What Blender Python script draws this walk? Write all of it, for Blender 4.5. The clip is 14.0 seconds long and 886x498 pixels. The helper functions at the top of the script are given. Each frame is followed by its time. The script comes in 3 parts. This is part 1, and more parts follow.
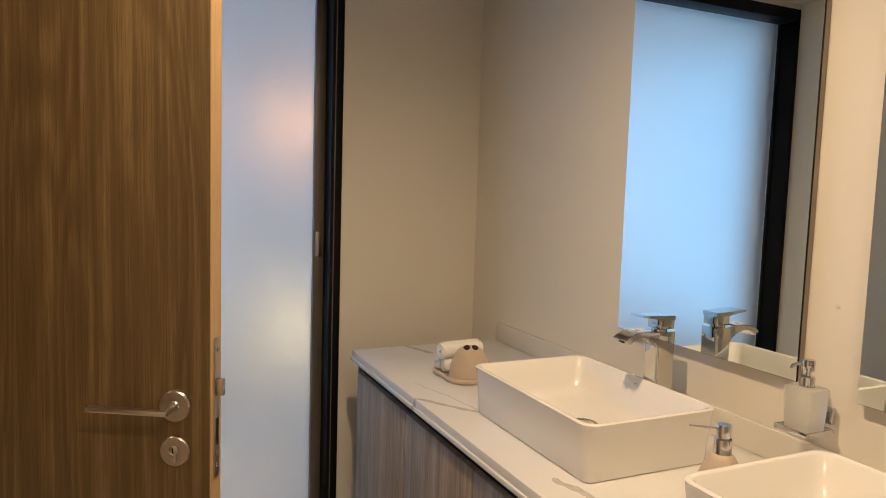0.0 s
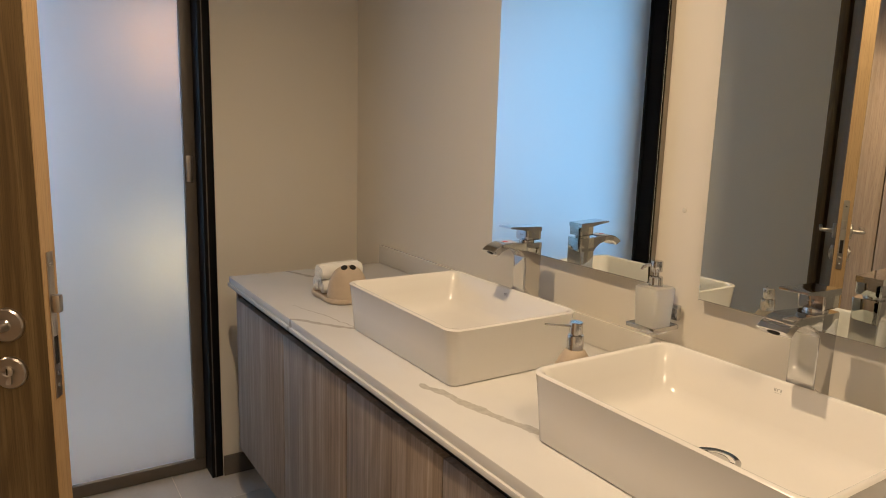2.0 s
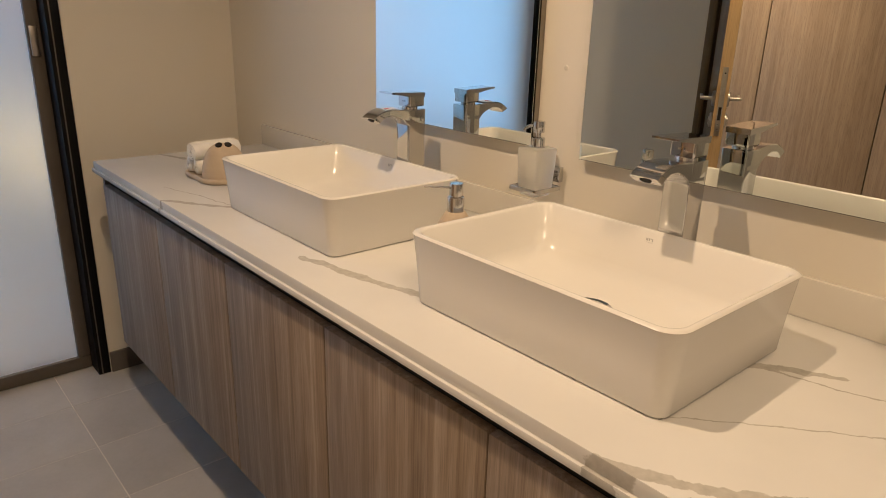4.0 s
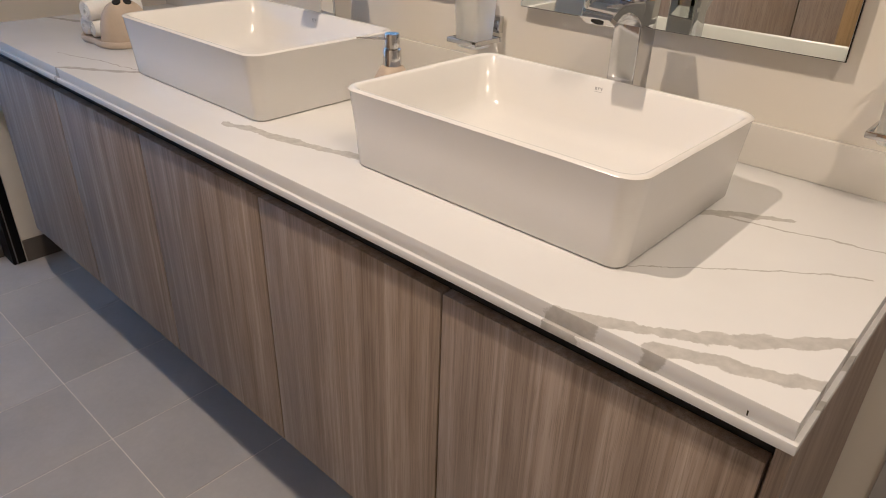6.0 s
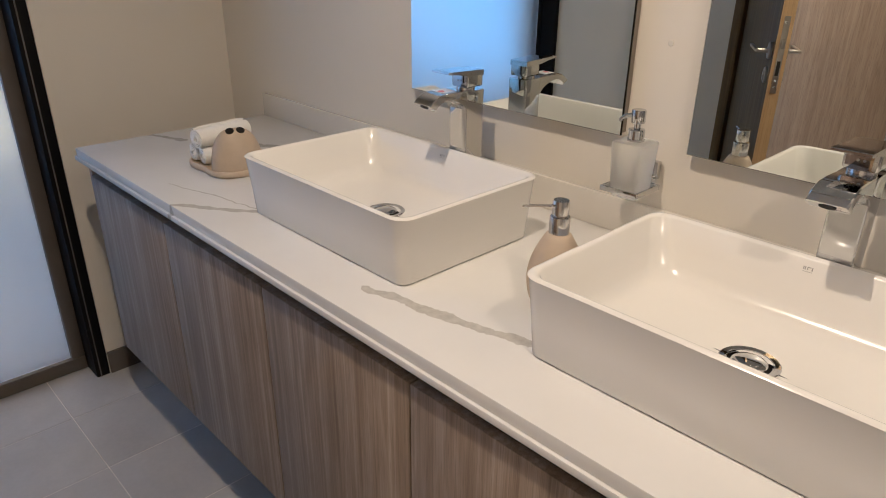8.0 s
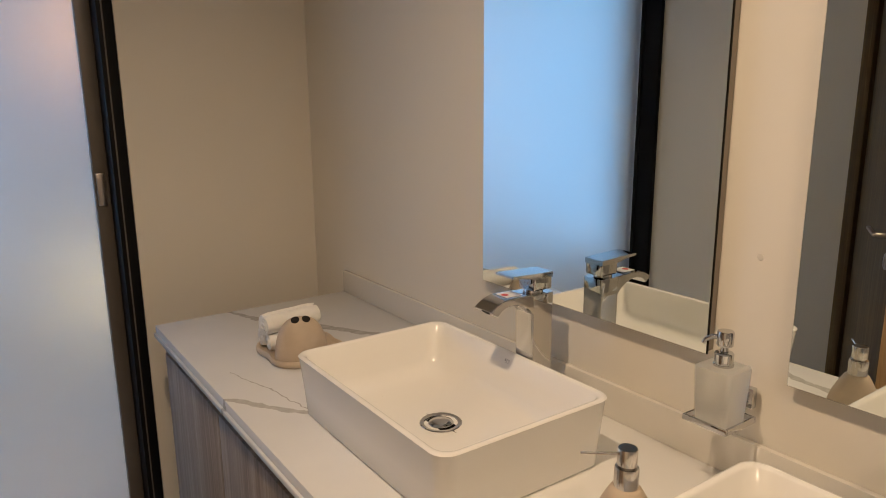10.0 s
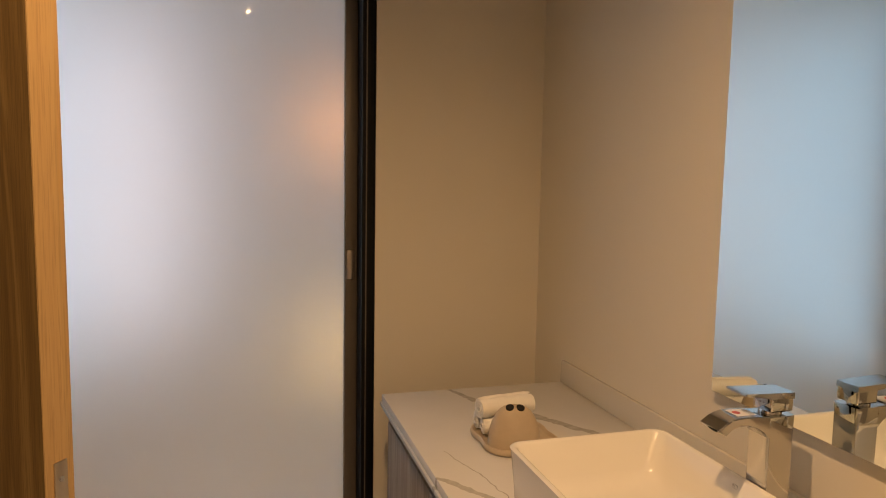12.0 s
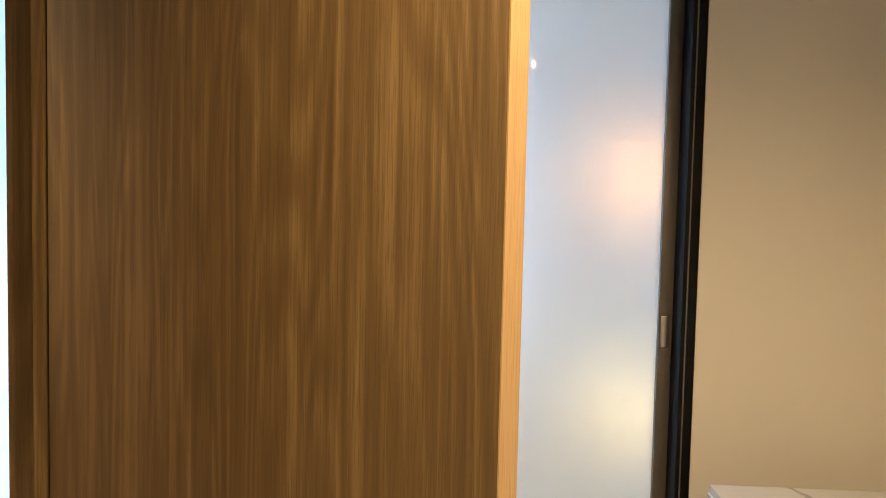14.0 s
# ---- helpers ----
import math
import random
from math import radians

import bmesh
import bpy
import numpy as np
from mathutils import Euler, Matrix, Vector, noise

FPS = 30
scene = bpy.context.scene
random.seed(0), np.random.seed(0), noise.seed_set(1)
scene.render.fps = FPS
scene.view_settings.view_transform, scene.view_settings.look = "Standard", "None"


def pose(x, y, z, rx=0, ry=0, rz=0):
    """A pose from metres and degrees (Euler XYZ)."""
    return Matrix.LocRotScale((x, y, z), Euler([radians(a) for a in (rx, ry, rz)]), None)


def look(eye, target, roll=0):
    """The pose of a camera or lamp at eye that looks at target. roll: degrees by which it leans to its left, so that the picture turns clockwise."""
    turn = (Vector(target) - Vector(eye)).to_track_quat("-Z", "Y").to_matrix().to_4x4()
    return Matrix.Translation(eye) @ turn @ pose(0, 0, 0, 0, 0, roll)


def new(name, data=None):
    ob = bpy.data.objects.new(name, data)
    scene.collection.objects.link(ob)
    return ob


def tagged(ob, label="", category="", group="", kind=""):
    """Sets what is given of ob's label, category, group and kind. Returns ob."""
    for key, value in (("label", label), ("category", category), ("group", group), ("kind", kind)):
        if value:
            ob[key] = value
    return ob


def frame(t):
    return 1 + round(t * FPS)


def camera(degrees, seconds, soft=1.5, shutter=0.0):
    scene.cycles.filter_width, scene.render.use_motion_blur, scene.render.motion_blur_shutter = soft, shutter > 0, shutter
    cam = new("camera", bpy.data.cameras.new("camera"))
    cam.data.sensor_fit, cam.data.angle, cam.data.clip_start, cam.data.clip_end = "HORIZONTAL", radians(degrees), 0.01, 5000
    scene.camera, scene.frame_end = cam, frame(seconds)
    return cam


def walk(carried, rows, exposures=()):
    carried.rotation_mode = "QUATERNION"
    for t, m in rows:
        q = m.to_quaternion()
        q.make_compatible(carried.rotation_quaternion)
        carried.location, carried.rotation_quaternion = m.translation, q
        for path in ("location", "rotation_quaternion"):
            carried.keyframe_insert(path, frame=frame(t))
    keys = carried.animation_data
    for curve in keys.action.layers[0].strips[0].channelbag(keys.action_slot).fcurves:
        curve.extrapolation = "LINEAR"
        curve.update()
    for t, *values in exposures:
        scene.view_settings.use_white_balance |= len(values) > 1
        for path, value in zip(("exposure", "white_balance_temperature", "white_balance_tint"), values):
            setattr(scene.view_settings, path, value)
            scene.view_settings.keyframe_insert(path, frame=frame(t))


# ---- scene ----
cam = camera(65.8, 14.0, soft=1.0)

PATH = [
    (0, (-1.286, -2.324, 1.443), (-0.46, -0.511, 1.269), 1.8),
    (0.5, (-1.263, -2.334, 1.427), (-0.379, -0.552, 1.22), 1.7),
    (1, (-1.243, -2.345, 1.417), (-0.306, -0.596, 1.163), 1.7),
    (1.5, (-1.225, -2.349, 1.41), (-0.224, -0.645, 1.103), 1.7),
    (2, (-1.212, -2.358, 1.393), (-0.145, -0.704, 1.042), 1.6),
    (2.5, (-1.193, -2.352, 1.38), (-0.069, -0.752, 0.961), 1.5),
    (3, (-1.176, -2.351, 1.361), (-0.001, -0.809, 0.871), 1.7),
    (3.5, (-1.159, -2.354, 1.342), (0.058, -0.87, 0.778), 1.7),
    (4, (-1.145, -2.356, 1.325), (0.104, -0.932, 0.683), 1.6),
    (4.2, (-1.144, -2.353, 1.314), (0.122, -0.958, 0.642), 1.7),
    (6.3, (-1.122, -2.294, 1.276), (0.174, -1.132, 0.292), 1.8),
    (6.5, (-1.103, -2.281, 1.274), (0.182, -1.103, 0.294), 1.8),
    (7, (-1.097, -2.174, 1.309), (0.166, -0.973, 0.328), 1.3),
    (7.5, (-1.101, -2.068, 1.35), (0.142, -0.81, 0.414), 0.7),
    (8, (-1.117, -2.012, 1.391), (0.152, -0.705, 0.567), 0.6),
    (8.2, (-1.12, -1.995, 1.411), (0.166, -0.676, 0.631), 0.2),
    (10.3, (-0.935, -1.954, 1.47), (0.109, -0.288, 1.102), 0.4),
    (10.5, (-0.923, -1.951, 1.461), (0.061, -0.242, 1.128), 1.0),
    (11, (-0.912, -1.963, 1.475), (-0.088, -0.164, 1.185), 0.7),
    (11.5, (-0.929, -1.955, 1.476), (-0.24, -0.093, 1.241), 1.3),
    (12, (-0.967, -1.968, 1.498), (-0.408, -0.057, 1.301), 1.0),
    (12.5, (-0.989, -1.964, 1.522), (-0.595, -0.011, 1.348), 1.0),
    (13, (-1.025, -1.924, 1.527), (-0.808, 0.059, 1.385), 1.1),
    (13.5, (-1.089, -1.866, 1.515), (-1.052, 0.131, 1.41), 1.3),
    (14, (-1.193, -1.826, 1.560), (-1.310, 0.217, 1.457), 1.3),
]
EXPOSURE = [(0, -0.42, 5800, 12), (1.0, -0.54, 5650, 10), (2.6, -0.68, 5750, 12), (4.2, -0.64, 5850, 14), (6.4, -0.40, 4680, 14), (8.2, -0.62, 4850, 13), (10.3, -0.74, 6000, 14), (11.0, -0.74, 7600, 22), (11.6, -0.88, 7900, 23), (12.2, -0.78, 8300, 21), (13.0, -0.46, 8400, 18), (13.6, 0.02, 7200, 10), (14.0, 0.15, 6300, 8)]
walk(cam, [(t, look(eye, target, roll)) for t, eye, target, roll in PATH], EXPOSURE)

# ---- world and light ----
world = bpy.data.worlds.new("world")
scene.world = world
world.use_nodes = True
sky = world.node_tree.nodes.new("ShaderNodeTexSky")
sky.sky_type, sky.sun_disc = "NISHITA", False
sky.sun_elevation, sky.sun_rotation = radians(40), radians(250)
world.node_tree.links.new(sky.outputs[0], world.node_tree.nodes["Background"].inputs[0])
world.node_tree.nodes["Background"].inputs[1].default_value = 0.1

CEIL = 2.45
DOWNLIGHTS = [(-0.93, -1.45), (-1.0, -2.76)]
PASSAGE_LIGHT = (-2.35, -0.50)
SPOT_W, SPOT_COL = (97, 62), (1.0, 0.685, 0.37)
WINDOW_W, LX_LAMP = (3.1, 5.6), -1.87
NORTH_COL, WEST_COL = (0.90, 0.89, 1.0), (0.40, 0.73, 1.0)


def lamp(name, kind, m, energy, colour, **props):
    data = bpy.data.lights.new(name, kind)
    data.energy, data.color = energy, colour
    if kind == "SPOT":
        data.spot_size, data.spot_blend, data.shadow_soft_size = props["size"], props["blend"], props["radius"]
    elif kind == "AREA":
        data.shape, data.size, data.size_y = "RECTANGLE", props["w"], props["h"]
    else:
        data.shadow_soft_size = props["radius"]
    ob = new(name, data)
    ob.matrix_world = m
    return ob


for (lx, ly), watts in zip(DOWNLIGHTS, SPOT_W):
    lamp("downlight_beam", "SPOT", pose(lx, ly, CEIL - 0.03), watts, SPOT_COL, size=radians(164), blend=0.86, radius=0.013)
# daylight through the window of the room behind the frosted glass, in its opening
lamp("window_daylight", "AREA", pose(-1.57, 2.04, 1.50, -90, 0, 0), WINDOW_W[0], NORTH_COL, w=0.52, h=1.7)
lamp("window_daylight", "AREA", pose(LX_LAMP, 1.25, 1.50, 0, -90, 0), WINDOW_W[1], WEST_COL, w=1.7, h=1.35)
# the dressing passage beyond the open door has its own ceiling light
lamp("passage_beam", "SPOT", pose(*PASSAGE_LIGHT, CEIL - 0.13), 170, SPOT_COL, size=radians(116), blend=1.0, radius=0.11)

# ---- materials ----


class Mat:
    """A node material with short calls for its nodes."""

    def __init__(self, name):
        self.m = bpy.data.materials.new(name)
        self.m.use_nodes = True
        self.t = self.m.node_tree
        self.b = self.t.nodes["Principled BSDF"]
        self.out = self.t.nodes["Material Output"]
        self.co = self.t.nodes.new("ShaderNodeTexCoord").outputs["Object"]

    def node(self, kind, **links):
        n = self.t.nodes.new(kind)
        for k, v in links.items():
            self.put(n.inputs[k], v)
        return n

    def put(self, socket, v):
        if isinstance(v, bpy.types.NodeSocket):
            self.t.links.new(v, socket)
        else:
            socket.default_value = v

    def scaled(self, s, rot=(0, 0, 0), src=None):
        n = self.node("ShaderNodeMapping", Vector=src or self.co, Scale=s, Rotation=rot)
        return n.outputs[0]

    def noise(self, vec, scale=5.0, detail=4.0, rough=0.55, dist=0.0):
        n = self.node("ShaderNodeTexNoise", Vector=vec, Scale=scale, Detail=detail, Roughness=rough, Distortion=dist)
        return n.outputs[0]

    def ramp(self, fac, stops):
        n = self.node("ShaderNodeValToRGB", Fac=fac)
        el = n.color_ramp.elements
        while len(el) < len(stops):
            el.new(0.5)
        for e, (p, c) in zip(el, stops):
            e.position, e.color = p, (*c, 1) if len(c) == 3 else c
        return n.outputs[0]

    def math(self, op, a, b=0.0, c=None, clamp=False):
        n = self.t.nodes.new("ShaderNodeMath")
        n.operation, n.use_clamp = op, clamp
        self.put(n.inputs[0], a), self.put(n.inputs[1], b)
        if c is not None:
            self.put(n.inputs[2], c)
        return n.outputs[0]

    def mix(self, fac, a, b, mode="MIX"):
        n = self.t.nodes.new("ShaderNodeMix")
        n.data_type, n.blend_type = "RGBA", mode
        self.put(n.inputs[0], fac)
        self.put(n.inputs[6], a), self.put(n.inputs[7], b)
        return n.outputs[2]

    def bump(self, height, strength=0.1, distance=0.002):
        n = self.node("ShaderNodeBump", Height=height, Strength=strength, Distance=distance)
        self.t.links.new(n.outputs[0], self.b.inputs["Normal"])

    def set(self, **k):
        for name, v in k.items():
            self.put(self.b.inputs[name.replace("_", " ")], v)
        return self


def rgba(r, g, b):
    return (r, g, b, 1.0)


def plain(name, col, rough=0.5, metal=0.0, vary=0.06, scale=9.0, bump=0.0, bump_scale=200.0):
    m = Mat(name)
    n = m.noise(m.co, scale, 5)
    lo = tuple(c * (1 - vary) for c in col)
    hi = tuple(min(1, c * (1 + vary)) for c in col)
    m.set(Base_Color=m.ramp(n, [(0.3, lo), (0.7, hi)]), Metallic=metal)
    fine = m.noise(m.co, scale * 7, 3)
    m.set(Roughness=m.math("MULTIPLY_ADD", fine, 0.16 * rough, rough * 0.92))
    if bump:
        m.bump(m.noise(m.co, bump_scale, 3), bump, 0.001)
    return m.m


def wood(name, dark, mid, light, stretch=1.0, fine=150.0, wave=0.0, rough=0.45, spread=0.0, streaks=64):
    """Upright-grained wood: broad streaks, fine pores and, with wave, cathedral figure."""
    m = Mat(name)
    rnd = m.node("ShaderNodeObjectInfo").outputs["Random"]
    shift = m.node("ShaderNodeCombineXYZ", X=m.math("MULTIPLY", rnd, 7.0 * spread), Y=m.math("MULTIPLY", rnd, 11.0 * spread), Z=m.math("MULTIPLY", rnd, 5.0 * spread)).outputs[0]
    add = m.t.nodes.new("ShaderNodeVectorMath")
    m.put(add.inputs[0], m.co), m.put(add.inputs[1], shift)
    co = add.outputs[0]
    broad = m.noise(m.scaled((9, 9, 0.55 * stretch), src=co), 2.2, 3, 0.5, 0.4)
    streak = m.noise(m.scaled((streaks, streaks, 0.75 * stretch), src=co), 2.0, 4, 0.62, 0.2)
    pores = m.noise(m.scaled((fine, fine, 5), src=co), 3.0, 3, 0.6)
    base = m.math("ADD", m.math("MULTIPLY", broad, 0.45), m.math("MULTIPLY", streak, 0.55))
    if wave:
        bend = m.noise(m.scaled((5, 5, 0.7), src=co), 1.6, 3, 0.5)
        rings = m.math("SINE", m.math("MULTIPLY", bend, 55.0))
        base = m.math("MULTIPLY_ADD", rings, wave, base)
    col = m.ramp(base, [(0.30, dark), (0.50, mid), (0.70, light)])
    col = m.mix(m.math("MULTIPLY", m.ramp(pores, [(0.36, (1, 1, 1)), (0.5, (0, 0, 0))]), 0.35), col, rgba(*[c * 0.62 for c in dark]))
    m.set(Base_Color=col, Roughness=m.math("MULTIPLY_ADD", streak, 0.2, rough - 0.1))
    m.bump(pores, 0.12, 0.0006)
    return m.m


def veneer(name, dark, mid, light, rough=0.5):
    """Flat-sawn door veneer: fine upright streaks, bands and cathedral arches."""
    m = Mat(name)
    bands = m.noise(m.scaled((14, 14, 0.5)), 2.0, 3, 0.5, 0.3)
    streak = m.noise(m.scaled((46, 46, 0.55)), 2.0, 4, 0.6, 0.25)
    field = m.noise(m.scaled((4.4, 4.4, 0.42)), 2.0, 2, 0.4, 0.25)
    rings = m.math("SINE", m.math("MULTIPLY_ADD", field, 80.0, m.math("MULTIPLY", streak, 2.6)))
    pores = m.noise(m.scaled((330, 330, 6)), 2.5, 3, 0.6)
    f = m.math("ADD", m.math("MULTIPLY", bands, 0.40), m.math("MULTIPLY", streak, 0.60))
    f = m.math("MULTIPLY_ADD", rings, 0.058, f)
    col = m.ramp(f, [(0.32, dark), (0.50, mid), (0.68, light)])
    dash = m.math("MULTIPLY", m.ramp(pores, [(0.38, (1, 1, 1)), (0.5, (0, 0, 0))]), 0.45)
    col = m.mix(dash, col, rgba(*[c * 0.7 for c in dark]))
    m.set(Base_Color=col, Roughness=m.math("MULTIPLY_ADD", streak, 0.2, rough - 0.1))
    m.bump(pores, 0.15, 0.0006)
    return m.m


def wall_paint(name, col):
    m = Mat(name)
    big = m.noise(m.co, 1.3, 4)
    roll = m.noise(m.co, 260, 3)
    m.set(Base_Color=m.ramp(big, [(0.25, tuple(c * 0.965 for c in col)), (0.75, tuple(min(1, c * 1.02) for c in col))]), Roughness=0.62)
    m.bump(roll, 0.06, 0.0008)
    return m.m


def quartz(name, low, high):
    """White quartz with a few bold grey veins that taper and fork, and hairlines."""
    m = Mat(name)
    warp = m.node("ShaderNodeTexNoise", Vector=m.co, Scale=9.0, Detail=6.0, Roughness=0.62)
    off = m.t.nodes.new("ShaderNodeVectorMath")
    off.operation = "MULTIPLY_ADD"
    m.put(off.inputs[0], warp.outputs["Color"])
    off.inputs[1].default_value = (0.05, 0.05, 0.0)
    off.inputs[2].default_value = (-0.025, -0.025, 0.0)
    add = m.t.nodes.new("ShaderNodeVectorMath")
    m.put(add.inputs[0], m.co), m.put(add.inputs[1], off.outputs[0])
    sep = m.node("ShaderNodeSeparateXYZ", Vector=add.outputs[0])
    px, py = sep.outputs[0], sep.outputs[1]
    wob = m.noise(m.co, 22, 4)

    def vein(x0, y0, x1, y1, width):
        length = math.hypot(x1 - x0, y1 - y0)
        dx, dy = (x1 - x0) / length, (y1 - y0) / length
        along = m.math("ADD", m.math("MULTIPLY", m.math("SUBTRACT", px, x0), dx), m.math("MULTIPLY", m.math("SUBTRACT", py, y0), dy))
        side = m.math("ABSOLUTE", m.math("ADD", m.math("MULTIPLY", m.math("SUBTRACT", px, x0), -dy), m.math("MULTIPLY", m.math("SUBTRACT", py, y0), dx)))
        past = m.math("MAXIMUM", m.math("MULTIPLY", along, -1.0), m.math("SUBTRACT", along, length))
        d = m.math("ADD", side, m.math("MAXIMUM", past, 0.0))
        w = m.math("MULTIPLY", wob, width * 2.0)
        return m.math("SUBTRACT", 1.0, m.math("DIVIDE", m.math("SUBTRACT", d, m.math("MULTIPLY", w, 0.85)), m.math("MULTIPLY", w, 0.15)), clamp=True)

    total = None
    for v in VEINS:
        f = vein(*v)
        total = f if total is None else m.math("MAXIMUM", total, f)
    cloud = m.noise(m.co, 3.0, 5)
    base = m.ramp(cloud, [(0.3, low), (0.7, high)])
    grey = m.ramp(m.noise(m.co, 60, 4), [(0.3, (0.40, 0.385, 0.35)), (0.7, (0.55, 0.53, 0.49))])
    m.set(Base_Color=m.mix(m.math("MULTIPLY", total, 0.85), base, grey), Roughness=0.22)
    return m.m


VEINS = [(-0.50, -1.20, -0.44, -1.50, 0.011), (-0.58, -0.60, -0.45, -0.77, 0.009),
         (-0.59, -1.965, -0.52, -2.115, 0.0105), (-0.52, -2.115, -0.40, -2.25, 0.0115), (-0.566, -2.09, -0.502, -2.25, 0.0105),
         (-0.235, -1.965, -0.155, -2.085, 0.0085), (-0.45, -1.98, -0.351, -2.077, 0.0014), (-0.351, -2.077, -0.255, -2.21, 0.0018),
         (-0.39, 0.05, -0.32, -0.12, 0.011), (-0.24, -0.23, -0.10, -0.45, 0.014),
         (-0.52, -0.46, -0.44, -0.76, 0.0016), (-0.3, -1.66, -0.12, -2.4, 0.002)]

M_WALL = wall_paint("wall_paint", (0.775, 0.73, 0.64))
M_CEIL = wall_paint("ceiling_paint", (0.80, 0.79, 0.76))
M_QUARTZ = quartz("quartz", (0.76, 0.755, 0.74), (0.83, 0.825, 0.81))
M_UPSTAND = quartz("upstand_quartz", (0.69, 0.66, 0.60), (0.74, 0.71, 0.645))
M_DOOR = veneer("door_veneer", (0.088, 0.052, 0.0145), (0.138, 0.085, 0.028), (0.225, 0.150, 0.058), rough=0.6)
M_EDGE = wood("door_edge_wood", (0.45, 0.285, 0.125), (0.52, 0.345, 0.165), (0.58, 0.40, 0.205), rough=0.5)
M_CAB = wood("cabinet_veneer", (0.172, 0.126, 0.088), (0.315, 0.244, 0.184), (0.48, 0.395, 0.32), stretch=0.5, fine=220, wave=0.03, rough=0.5, spread=1.0)
M_ROBE = wood("wardrobe_veneer", (0.25, 0.175, 0.115), (0.33, 0.24, 0.165), (0.41, 0.31, 0.22), stretch=0.4, fine=90, wave=0.03, rough=0.5, spread=1.0, streaks=24)
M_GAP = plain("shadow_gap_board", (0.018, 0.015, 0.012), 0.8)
M_BLACK = plain("black_aluminium", (0.006, 0.006, 0.007), 0.5, 0.0)
M_BLACK.node_tree.nodes["Principled BSDF"].inputs["Specular IOR Level"].default_value = 0.12
M_STILE = plain("dark_bronze_aluminium", (0.15, 0.13, 0.11), 0.4, 0.3)
M_BRONZE = plain("grey_aluminium", (0.30, 0.27, 0.235), 0.38, 0.7)
M_CHROME = plain("chrome", (0.60, 0.605, 0.615), 0.045, 1.0, vary=0.01)
M_STEEL = plain("brushed_steel", (0.50, 0.46, 0.42), 0.30, 1.0, vary=0.03)
M_PUMP = plain("polished_steel", (0.68, 0.66, 0.63), 0.17, 1.0, vary=0.02)
M_CERAMIC = plain("white_ceramic", (0.83, 0.81, 0.77), 0.19, vary=0.01, scale=3)
M_BEIGE = plain("beige_stoneware", (0.52, 0.425, 0.315), 0.5, vary=0.05, scale=30, bump=0.05)
M_TOWEL = plain("white_terry", (0.86, 0.85, 0.82), 0.95, vary=0.03, scale=60, bump=0.9, bump_scale=420)
M_DARK = plain("dark_hole", (0.012, 0.01, 0.009), 0.8)
M_INK = plain("grey_print", (0.40, 0.39, 0.38), 0.5)
M_GROUT = plain("grout", (0.78, 0.73, 0.66), 0.85)
M_SKIRT = plain("skirting_tile", (0.125, 0.11, 0.098), 0.5, vary=0.12, scale=6)
M_WHITE = plain("white_gloss", (0.80, 0.79, 0.77), 0.35)
M_RED = plain("red_sticker", (0.55, 0.06, 0.03), 0.4)
M_GLINT = plain("glint_disc_gloss", (0.72, 0.68, 0.60), 0.15)


def tile_mat():
    m = Mat("grey_porcelain")
    rnd = m.node("ShaderNodeObjectInfo").outputs["Random"]
    big = m.noise(m.co, 3.5, 6, 0.6)
    speck = m.noise(m.co, 90, 4)
    f = m.math("ADD", m.math("MULTIPLY", big, 0.7), m.math("MULTIPLY_ADD", speck, 0.2, m.math("MULTIPLY", rnd, 0.1)))
    m.set(Base_Color=m.ramp(f, [(0.3, (0.40, 0.39, 0.38)), (0.7, (0.53, 0.515, 0.50))]), Roughness=m.math("MULTIPLY_ADD", speck, 0.15, 0.40))
    m.bump(speck, 0.05, 0.0008)
    return m.m


M_TILE = tile_mat()


def mirror_mat():
    m = Mat("mirror_silver")
    m.set(Base_Color=rgba(0.85, 0.89, 0.86), Metallic=1.0, Roughness=0.0)
    return m.m


M_MIRROR = mirror_mat()


def frosted(name, rough, tint, ior):
    m = Mat(name)
    haze = m.noise(m.co, 2.5, 3)
    m.set(Base_Color=rgba(*tint), Roughness=m.math("MULTIPLY_ADD", haze, 0.08, rough - 0.04), IOR=ior)
    m.set(Transmission_Weight=1.0)
    return m.m


def frost_pane():
    f = frosted("frosted_glass", 0.63, (0.93, 0.94, 0.96), 1.4)
    b = f.node_tree.nodes["Principled BSDF"]
    b.inputs["Coat Weight"].default_value, b.inputs["Coat Roughness"].default_value = 0.5, 0.012
    return f


M_FROST = frost_pane()
M_FROSTPOT = frosted("frosted_bottle_glass", 0.6, (0.97, 0.98, 0.96), 1.35)


def glow(name, col, strength):
    m = Mat(name)
    m.set(Base_Color=rgba(0.8, 0.8, 0.8), Emission_Color=rgba(*col), Emission_Strength=strength, Roughness=0.4)
    return m.m


M_LED = glow("downlight_lens", (1.0, 0.80, 0.56), 14.0)
M_SKYPANE = glow("window_sky", (0.66, 0.80, 1.0), 0.7)
M_SKYWEST = glow("side_window_sky", (0.20, 0.58, 1.0), 0.75)
M_ORANGE = glow("amber_lamp_glass", (1.0, 0.46, 0.15), 4.8)
M_YELLOW = glow("warm_lamp_glass", (1.0, 0.70, 0.26), 3.8)

# ---- mesh helpers ----


def mesh_ob(name, bm, material, smooth=None):
    data = bpy.data.meshes.new(name)
    bm.normal_update()
    bm.to_mesh(data)
    bm.free()
    for mat in material if isinstance(material, (list, tuple)) else [material]:
        data.materials.append(mat)
    if smooth is not None:
        for p in data.polygons:
            p.use_smooth = True
        data.set_sharp_from_angle(angle=radians(smooth))
    return new(name, data)


